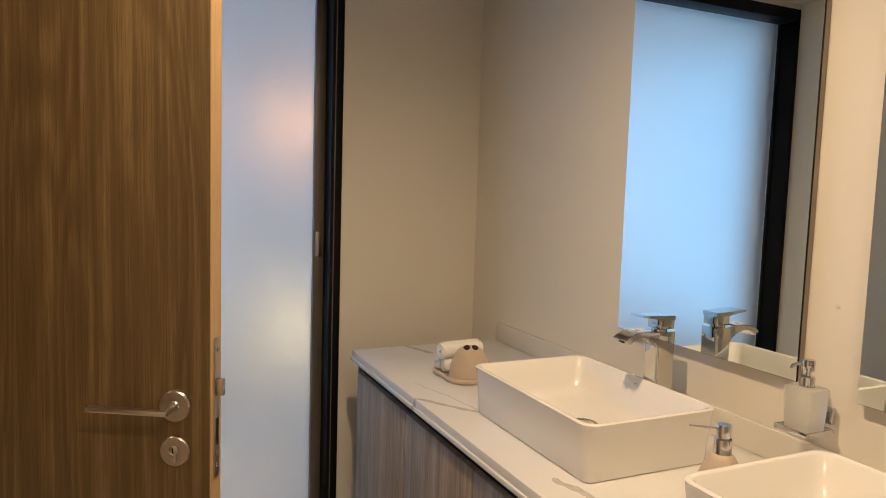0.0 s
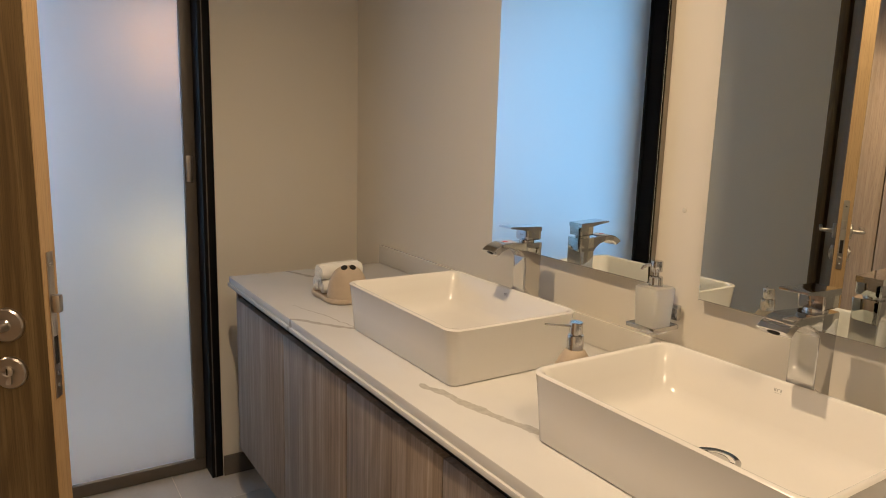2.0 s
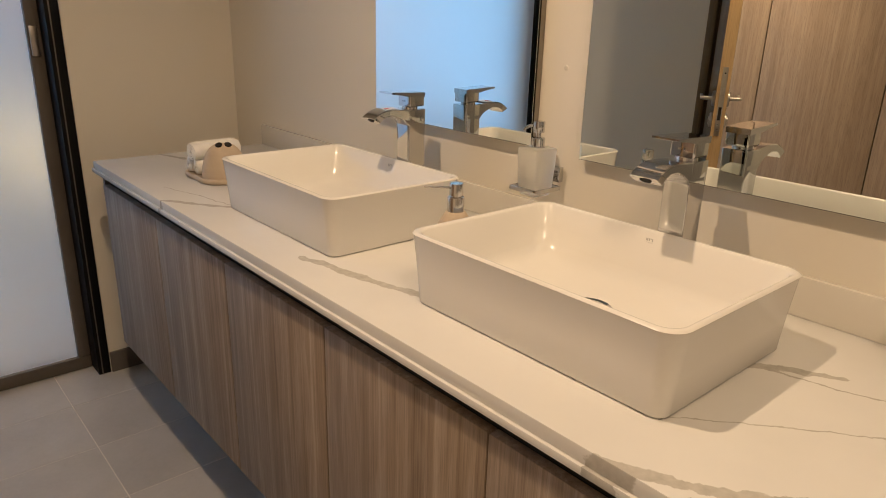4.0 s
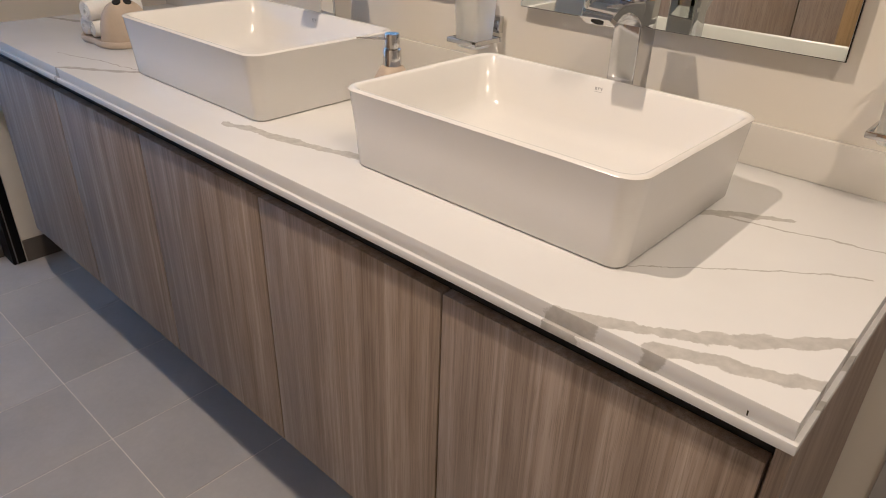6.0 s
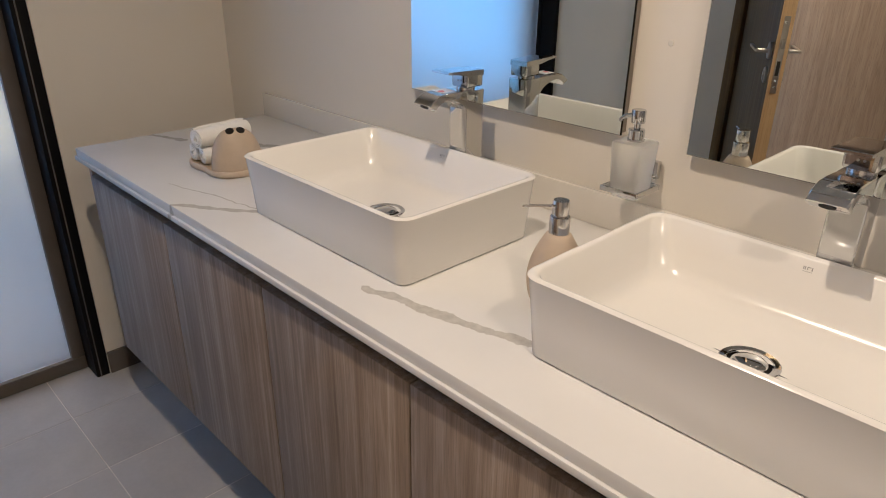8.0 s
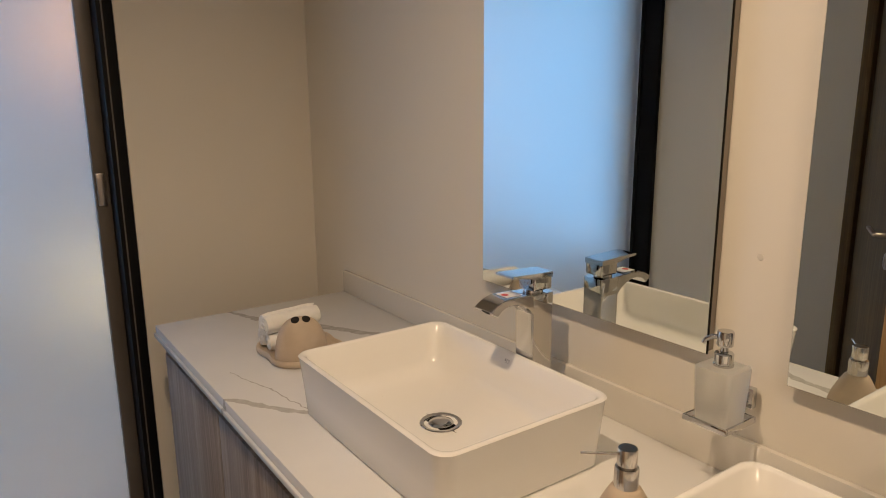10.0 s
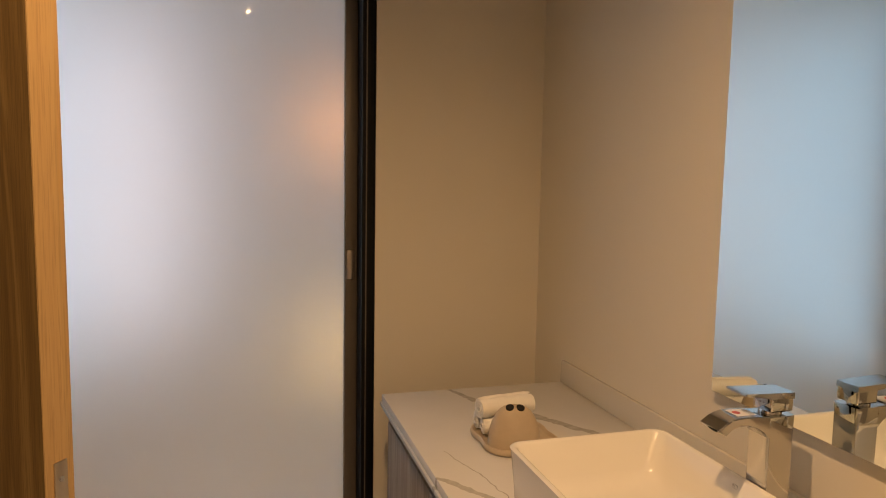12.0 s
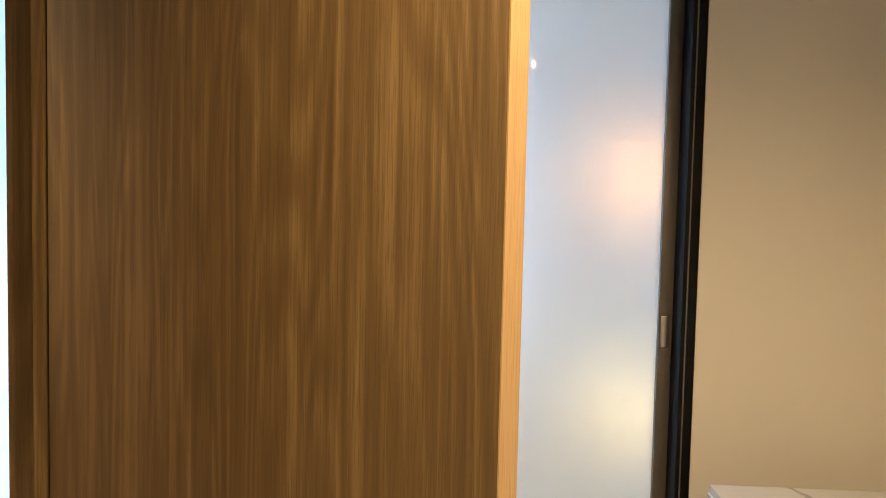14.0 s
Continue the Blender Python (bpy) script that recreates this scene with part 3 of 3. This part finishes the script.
def tap(cx, cy, sticker):
    th = empty("basin_tap", pose(cx, cy, TOP + 0.0003), "tall square chrome mixer tap standing behind the basin", "tap", "tall basin taps")
    part("base_ring", loft([[(x, y, z) for x, y in rounded(w, w, 0.006, 4)] for w, z in ((0.056, 0), (0.056, 0.004), (0.053, 0.006), (0.048, 0.006))]), M_CHROME, th, smooth=35)
    # column and spout swept as one body, side view in x and z
    rings = []
    for z, w in ((0.005, 0.0505), (0.06, 0.049), (0.15, 0.0485), (0.222, 0.049), (0.247, 0.050), (0.2505, 0.049)):
        rings.append([(x * w / 0.05 + 0.0, y * w / 0.05, z) for x, y in rounded(0.054, 0.05, 0.004, 4)])
    part("column", loft(rings), M_CHROME, th, smooth=35)
    rings = []
    for xt, zt, xb, zb, half in ((0.018, 0.2495, 0.018, 0.212, 0.0245), (-0.022, 0.2510, -0.025, 0.212, 0.0245), (-0.034, 0.2520, -0.034, 0.2225, 0.0247), (-0.050, 0.2530, -0.048, 0.2315, 0.0250), (-0.070, 0.2540, -0.068, 0.2385, 0.0250),
                                 (-0.088, 0.2535, -0.084, 0.2390, 0.0252), (-0.101, 0.2505, -0.095, 0.2360, 0.0254), (-0.112, 0.2455, -0.103, 0.2315, 0.0256), (-0.122, 0.2390, -0.109, 0.2260, 0.0256), (-0.126, 0.2360, -0.1115, 0.2242, 0.0254)):
        c = 0.002
        rings.append([(xb, -half + c, zb), (xb, half - c, zb), (xb, half, zb + c), (xt, half, zt - c), (xt, half - c, zt), (xt, -half + c, zt), (xt, -half, zt - c), (xb, -half, zb + c)])
    spout = part("spout", loft(rings), M_CHROME, th, "flat curved chrome spout", 35)
    out = Vector((-0.0118, 0, -0.0145)).normalized()
    mouth = Matrix.Translation(Vector((-0.1187, 0, 0.2301)) + out * 0.0002) @ out.to_track_quat("Z", "Y").to_matrix().to_4x4()
    part("aerator", moved(lathe([(0, 0), (0.0105, 0), (0.0105, 0.0010), (0, 0.0010)], 24), mouth @ Matrix.Diagonal((1, 0.62, 1, 1))), M_DARK, spout, "dark spout opening", 40)
    part("neck", moved(lathe([(0, 0.249), (0.0190, 0.249), (0.0190, 0.2545), (0.0165, 0.259), (0, 0.259)], 32), pose(-0.004, 0, 0)), M_CHROME, th, smooth=40)
    lever = part("lever", loft([[(x + dx, y * s, z) for x, y in rounded(0.046, 0.046, 0.004, 4)] for dx, s, z in ((0.001, 0.92, 0.2570), (0.001, 1.0, 0.2595), (0.001, 1.0, 0.284), (0.001, 0.96, 0.287))]), M_CHROME, th, "flat chrome lever", 35)
    rings = []
    for x, zt, zb, half in ((0.0245, 0.2900, 0.279, 0.0235), (-0.024, 0.2918, 0.281, 0.0238), (-0.048, 0.2928, 0.2860, 0.0242), (-0.074, 0.2938, 0.2890, 0.0245), (-0.077, 0.2932, 0.2902, 0.0242)):
        rings.append([(x, -half, zb), (x, half, zb), (x, half, zt), (x, -half, zt)])
    part("lever_plate", loft(rings), M_CHROME, lever, smooth=30)
    for dy in (-0.004, 0.004):
        part("hot_cold_dot", moved(lathe([(0, 0), (0.0019, 0), (0.0019, 0.0006), (0, 0.0006)], 12), pose(-0.0218, dy, 0.270, 0, -90, 0)), M_INK, lever, smooth=40)
    if sticker:
        st = part("sticker", box(-0.100, -0.062, -0.017, 0.017, 0, 0.0004), M_WHITE, spout, "white and red film sticker")
        st.matrix_basis = pose(0.016, 0, 0.2543)
        logo = part("sticker_mark", moved(lathe([(0, 0), (0.007, 0), (0.007, 0.0003), (0, 0.0003)], 20), pose(-0.090, 0, 0.00045)), M_RED, spout)
        logo.matrix_basis = st.matrix_basis
    return th


tap(-0.092, -1.022, True)
tap(-0.092, -1.769, False)

# ---- mirrors ----


def mirror(y0, y1, z0, z1):
    th = empty("mirror", pose(WX, (y0 + y1) / 2, z0), "tall frameless wall mirror standing proud of the wall", "mirror", "vanity mirrors")
    w = y1 - y0
    part("backing", box(-0.0185, -0.0005, -w / 2 + 0.003, w / 2 - 0.003, 0.003, z1 - z0 - 0.003, 0.001), M_BRONZE, th, "grey metal backing frame")
    part("edge", box(-0.0215, -0.0188, -w / 2, w / 2, 0, z1 - z0), M_BLACK, th, "dark ground glass edge")
    part("glass", box(-0.0240, -0.0216, -w / 2 + 0.0012, w / 2 - 0.0012, 0.0012, z1 - z0 - 0.0012, 0.0004, 1), M_MIRROR, th, "silvered mirror glass")
    return th


mirror(-1.336, -0.744, 1.057, 2.10)
mirror(-2.060, -1.471, 1.050, 2.10)
# wall-toned glossy disc added in place of the lamp's highlight between the mirrors
pad = mesh_ob("wall_glint", moved(lathe([(0, 0.0), (0.0055, 0.0), (0.005, 0.0012), (0.003, 0.0018), (0, 0.0018)], 20), pose(WX - 0.0002, -1.40, 1.23, 0, -90, 0)), M_GLINT, 40)
tagged(pad, "small glossy disc added for the lamp glint on the wall", "wall pad")

# ---- dispensers ----


def glass_dispenser(cy):
    th = empty("soap_dispenser", pose(WX, cy, 0.975), "frosted square glass soap dispenser on a chrome wall bracket", "soap dispenser", "wall soap dispensers")
    br = part("wall_plate", box(-0.014, -0.0005, -0.022, 0.012, 0.012, 0.046, 0.002), M_CHROME, th, "square chrome wall plate", 40)
    part("arm", box(-0.034, -0.0142, -0.013, 0.003, 0.020, 0.038, 0.002), M_CHROME, br, smooth=40)
    ring = bmesh.new()
    for a in ((-0.107, -0.102, -0.038, 0.038), (-0.031, -0.026, -0.038, 0.038), (-0.102, -0.031, -0.038, -0.033), (-0.102, -0.031, 0.033, 0.038)):
        box(a[0], a[1], a[2], a[3], 0.0, 0.010, 0.0015, bm=ring)
    box(-0.030, -0.022, -0.012, 0.002, 0.004, 0.030, 0.001, bm=ring)
    part("bracket_frame", ring, M_CHROME, th, "square chrome bracket frame", 40)
    rings = [[(x - 0.0665, y, z) for x, y in rounded(w, w, r, 5)] for w, r, z in ((0.046, 0.006, -0.010), (0.052, 0.008, -0.006), (0.056, 0.008, 0.004), (0.060, 0.008, 0.05), (0.0635, 0.008, 0.086), (0.062, 0.008, 0.091), (0.055, 0.008, 0.093))]
    part("bottle", loft(rings), M_FROSTPOT, th, "frosted glass bottle", 40)
    pump = part("pump", moved(lathe([(0, 0.0925), (0.0155, 0.0925), (0.0155, 0.096), (0.0145, 0.0965), (0.0145, 0.112), (0.013, 0.114), (0.006, 0.115), (0.006, 0.124), (0.0115, 0.1245), (0.0125, 0.126), (0.0125, 0.146), (0.0115, 0.148), (0, 0.148)], 28), pose(-0.0665, 0, 0)), M_CHROME, th, "chrome pump head", 35)
    part("nozzle", tube([(-0.070, 0.006, 0.138), (-0.077, 0.016, 0.137), (-0.082, 0.023, 0.132), (-0.084, 0.026, 0.126)], [0.004, 0.0038, 0.0035, 0.003], 12), M_CHROME, pump, smooth=40)
    return th


glass_dispenser(-1.394)
glass_dispenser(-2.165)


def bottle_dispenser(cx, cy):
    th = empty("lotion_bottle", pose(cx, cy, TOP + 0.0003), "beige egg-shaped pump bottle standing between the basins", "pump bottle")
    prof = [(0, 0.0), (0.031, 0.0), (0.0365, 0.002)]
    for i in range(1, 17):
        u = i / 16
        prof.append((0.0455 * math.cos((u - 0.36) * 1.74), 0.002 + 0.116 * u))
    prof += [(0.016, 0.1205), (0, 0.1205)]
    part("bottle", lathe(prof, 40), M_BEIGE, th, "beige stoneware body", 50)
    pump = part("pump", lathe([(0, 0.121), (0.0160, 0.121), (0.0160, 0.146), (0.0150, 0.148), (0.0095, 0.1485), (0.0095, 0.151), (0.0130, 0.1515), (0.0130, 0.172), (0.0120, 0.1738), (0, 0.1738)], 32), M_PUMP, th, "polished steel pump", 35)
    d = Vector((-0.80, 0.60, 0))
    part("nozzle", tube([d * 0.012 + Vector((0, 0, 0.1655)), d * 0.034 + Vector((0, 0, 0.166)), d * 0.060 + Vector((0, 0, 0.1665))], [0.0022, 0.0019, 0.0016], 10), M_PUMP, pump, smooth=40)
    return th


bottle_dispenser(-0.311, -1.438)

# ---- tray with toothbrush holder and rolled towels ----
holder = empty("toothbrush_holder", pose(-0.325, -0.435, TOP + 0.0003), "beige stoneware tray with a rounded two-hole toothbrush holder", "toothbrush holder")
outline = []
for i in range(48):
    a = 2 * math.pi * i / 48
    n = 3.2
    c, s = math.cos(a), math.sin(a)
    r = (abs(c / 0.100) ** n + abs(s / 0.112) ** n) ** (-1 / n)
    pinch = 1 - 0.07 * math.exp(-((a - math.pi * 1.02) / 0.30) ** 2) - 0.07 * math.exp(-((a - 0.0) / 0.3) ** 2) - 0.07 * math.exp(-((a - 2 * math.pi) / 0.3) ** 2)
    outline.append((r * pinch * c, r * pinch * s))
rings = []
for k, z in ((0.90, 0.0), (0.96, 0.001), (0.995, 0.005), (1.0, 0.010), (0.985, 0.0155), (0.955, 0.0170), (0.925, 0.0150), (0.905, 0.0105), (0.87, 0.0080)):
    rings.append([(x * k, y * k, z) for x, y in outline])
part("tray", loft(rings), M_BEIGE, holder, smooth=60)
TURN = pose(-0.026, -0.060, 0, 0, 0, -18)


def hump_point(u, a):
    k = math.cos(u * math.pi / 2) ** 0.74
    z = 0.008 + 0.103 * math.sin(u * math.pi / 2) ** 0.95
    return TURN @ Vector((0.063 * k * math.copysign(abs(math.cos(a)) ** 0.86, math.cos(a)), 0.040 * k * math.sin(a), z))


hump = part("hump", loft([[hump_point(min(i / 14, 0.997), 2 * math.pi * j / 40) for j in range(40)] for i in range(15)]), M_BEIGE, holder, "rounded holder body", 60)
for a in (-122, -58):
    a = radians(a)
    p = hump_point(0.845, a)
    n = (hump_point(0.845, a + 0.05) - hump_point(0.845, a - 0.05)).cross(hump_point(0.875, a) - hump_point(0.815, a)).normalized()
    m = Matrix.Translation(p + n * 0.0004) @ n.to_track_quat("Z", "Y").to_matrix().to_4x4()
    part("hole", moved(lathe([(0, -0.004), (0.0096, -0.004), (0.0100, 0.0008), (0.0089, 0.0014), (0.0081, 0.0006), (0, 0.0004)], 24), m), M_DARK, hump, "dark round hole")


def rolled_towel(cx, cy, cz, turn, radius, length):
    th = empty("rolled_towel", pose(cx, cy, cz, 0, 0, turn), "small white rolled terry towel lying on the beige tray", "towel", "rolled towels")
    rings, coils = [], 3.2
    n = 80
    path = []
    for i in range(n + 1):
        a = 2 * math.pi * coils * i / n
        r = 0.006 + (radius - 0.006) * i / n
        path.append((r * math.cos(a), r * math.sin(a)))
    thick = 0.0036
    bm = bmesh.new()
    cols = []
    steps = 9
    for j in range(steps):
        x = -length / 2 + length * j / (steps - 1)
        sag = 0.0018 * noise.noise(Vector((x * 40 + cx * 30, cz * 50, 0.3)))
        end = 0.94 if j in (0, steps - 1) else 1.0
        outer, inner = [], []
        for i, (y, z) in enumerate(path):
            r = math.hypot(y, z)
            tw = thick * (0.55 if j in (0, steps - 1) else 1.0)
            wv = 1 + 0.03 * noise.noise(Vector((x * 25, y * 60, z * 60 + cx * 9)))
            shift = 0.004 * (i / n - 0.5) * (1 if j == 0 else 0)
            outer.append(bm.verts.new((x + shift, y * (1 + tw / max(r, 0.004)) * wv, z * (1 + tw / max(r, 0.004)) * wv + sag)))
            inner.append(bm.verts.new((x + shift, y * (1 - tw / max(r, 0.008)) * wv, z * (1 - tw / max(r, 0.008)) * wv + sag)))
        cols.append((outer, inner))
    for (o0, i0), (o1, i1) in zip(cols, cols[1:]):
        for k in range(n):
            bm.faces.new((o0[k], o0[k + 1], o1[k + 1], o1[k]))
            bm.faces.new((i0[k + 1], i0[k], i1[k], i1[k + 1]))
        bm.faces.new((o0[n], i0[n], i1[n], o1[n]))
        bm.faces.new((i0[0], o0[0], o1[0], i1[0]))
    for o, i_ in (cols[0], cols[-1]):
        for k in range(n):
            bm.faces.new((o[k], i_[k], i_[k + 1], o[k + 1]))
    bmesh.ops.recalc_face_normals(bm, faces=bm.faces[:])
    part("roll", bm, M_TOWEL, th, smooth=70)
    return th


rolled_towel(-0.337, -0.368, TOP + 0.0340, -2, 0.0215, 0.135)
rolled_towel(-0.335, -0.4155, TOP + 0.0335, -4, 0.0205, 0.135)
rolled_towel(-0.336, -0.396, TOP + 0.0770, 8, 0.0245, 0.150)

# ---- wardrobe in the passage ----
for i in range(4):
    y0 = -2.44 + i * 0.65
    wd = empty("wardrobe", pose(LX - 1.0, y0 + 0.325, 0), "full-height brown wood-grain wardrobe unit in the passage", "wardrobe", "wardrobes in the passage")
    part("body", box(-0.55, -0.021, -0.3245, 0.3245, 0.0, CEIL - 0.02), M_ROBE, wd)
    part("door", box(-0.02, 0, -0.3215, 0.3215, 0.06, CEIL - 0.03, 0.0015), M_ROBE, wd, smooth=30)

# ---- tiled wall by the open end of the worktop, then floor tiles ----
tiled = tagged(mesh_ob("wall_tiling", box(WX - 0.006, WX - 0.0005, NY + 0.001, -2.2985, 0.0, 2.40), M_GROUT), "grey porcelain wall tiling past the vanity", "wall tiling", kind="structure")


def tile_mesh(name, dx, dy, dz):
    bm = box(-dx / 2, dx / 2, -dy / 2, dy / 2, -dz / 2, dz / 2, 0.0008, 1)
    data = bpy.data.meshes.new(name)
    bm.to_mesh(data)
    bm.free()
    data.materials.append(M_TILE)
    return data


wt = tile_mesh("wall_tile", 0.006, 0.597, 0.297)
for i in range(2):
    for k in range(8):
        ob = new("wall_tile", wt)
        ob.parent = tiled
        ob.location = (WX - 0.0085, -2.30 - 0.30 - i * 0.60, 0.15 + k * 0.30)
# unseen south and west tiling, added to darken tap reflections and cut bounce light
south = tagged(mesh_ob("unseen_tiling_south", box(LX + 0.001, WX - 0.012, NY + 0.0005, NY + 0.006, 0.0, 2.40), M_GROUT), "unseen grey tiling added on the closing wall to dim bounce and chrome reflections", "wall tiling", kind="structure")
west = tagged(mesh_ob("unseen_tiling_west", box(LX + 0.0005, LX + 0.006, NY + 0.013, -2.7005, 0.0, 2.40), M_GROUT), "unseen grey tiling added past the doorway to dim bounce and chrome reflections", "wall tiling", kind="structure")
st = tile_mesh("wall_tile", 0.597, 0.006, 0.297)
for k in range(8):
    for i in range(3):
        ob = new("wall_tile", st)
        ob.parent = south
        ob.location = (LX + 0.32 + i * 0.60, NY + 0.0085, 0.15 + k * 0.30)
    for i in range(2):
        ob = new("wall_tile", wt)
        ob.parent = west
        ob.location = (LX + 0.0085, -2.70 - 0.30 - i * 0.60, 0.15 + k * 0.30)
TX, TY = -0.735, -0.55
ft = tile_mesh("floor_tile", 0.5975, 0.2975, 0.010)
cuts = {}
for i in range(-3, 3):
    for k in range(-12, 4):
        x0, x1 = max(TX + i * 0.6, LX - 0.09), min(TX + i * 0.6 + 0.6, WX - 0.001)
        y0, y1 = TY + k * 0.3, TY + k * 0.3 + 0.3
        y0, y1 = max(y0, NY), y1
        if x1 - x0 < 0.02 or y1 - y0 < 0.02 or y0 > 0.45:
            continue
        size = (round(x1 - x0 - 0.0025, 4), round(y1 - y0 - 0.0025, 4))
        if size not in cuts:
            cuts[size] = ft if size == (0.5975, 0.2975) else tile_mesh("floor_tile", size[0], size[1], 0.010)
        ob = new("floor_tile", cuts[size])
        ob.parent = floor
        ob.location = ((x0 + x1) / 2, (y0 + y1) / 2, -0.005)
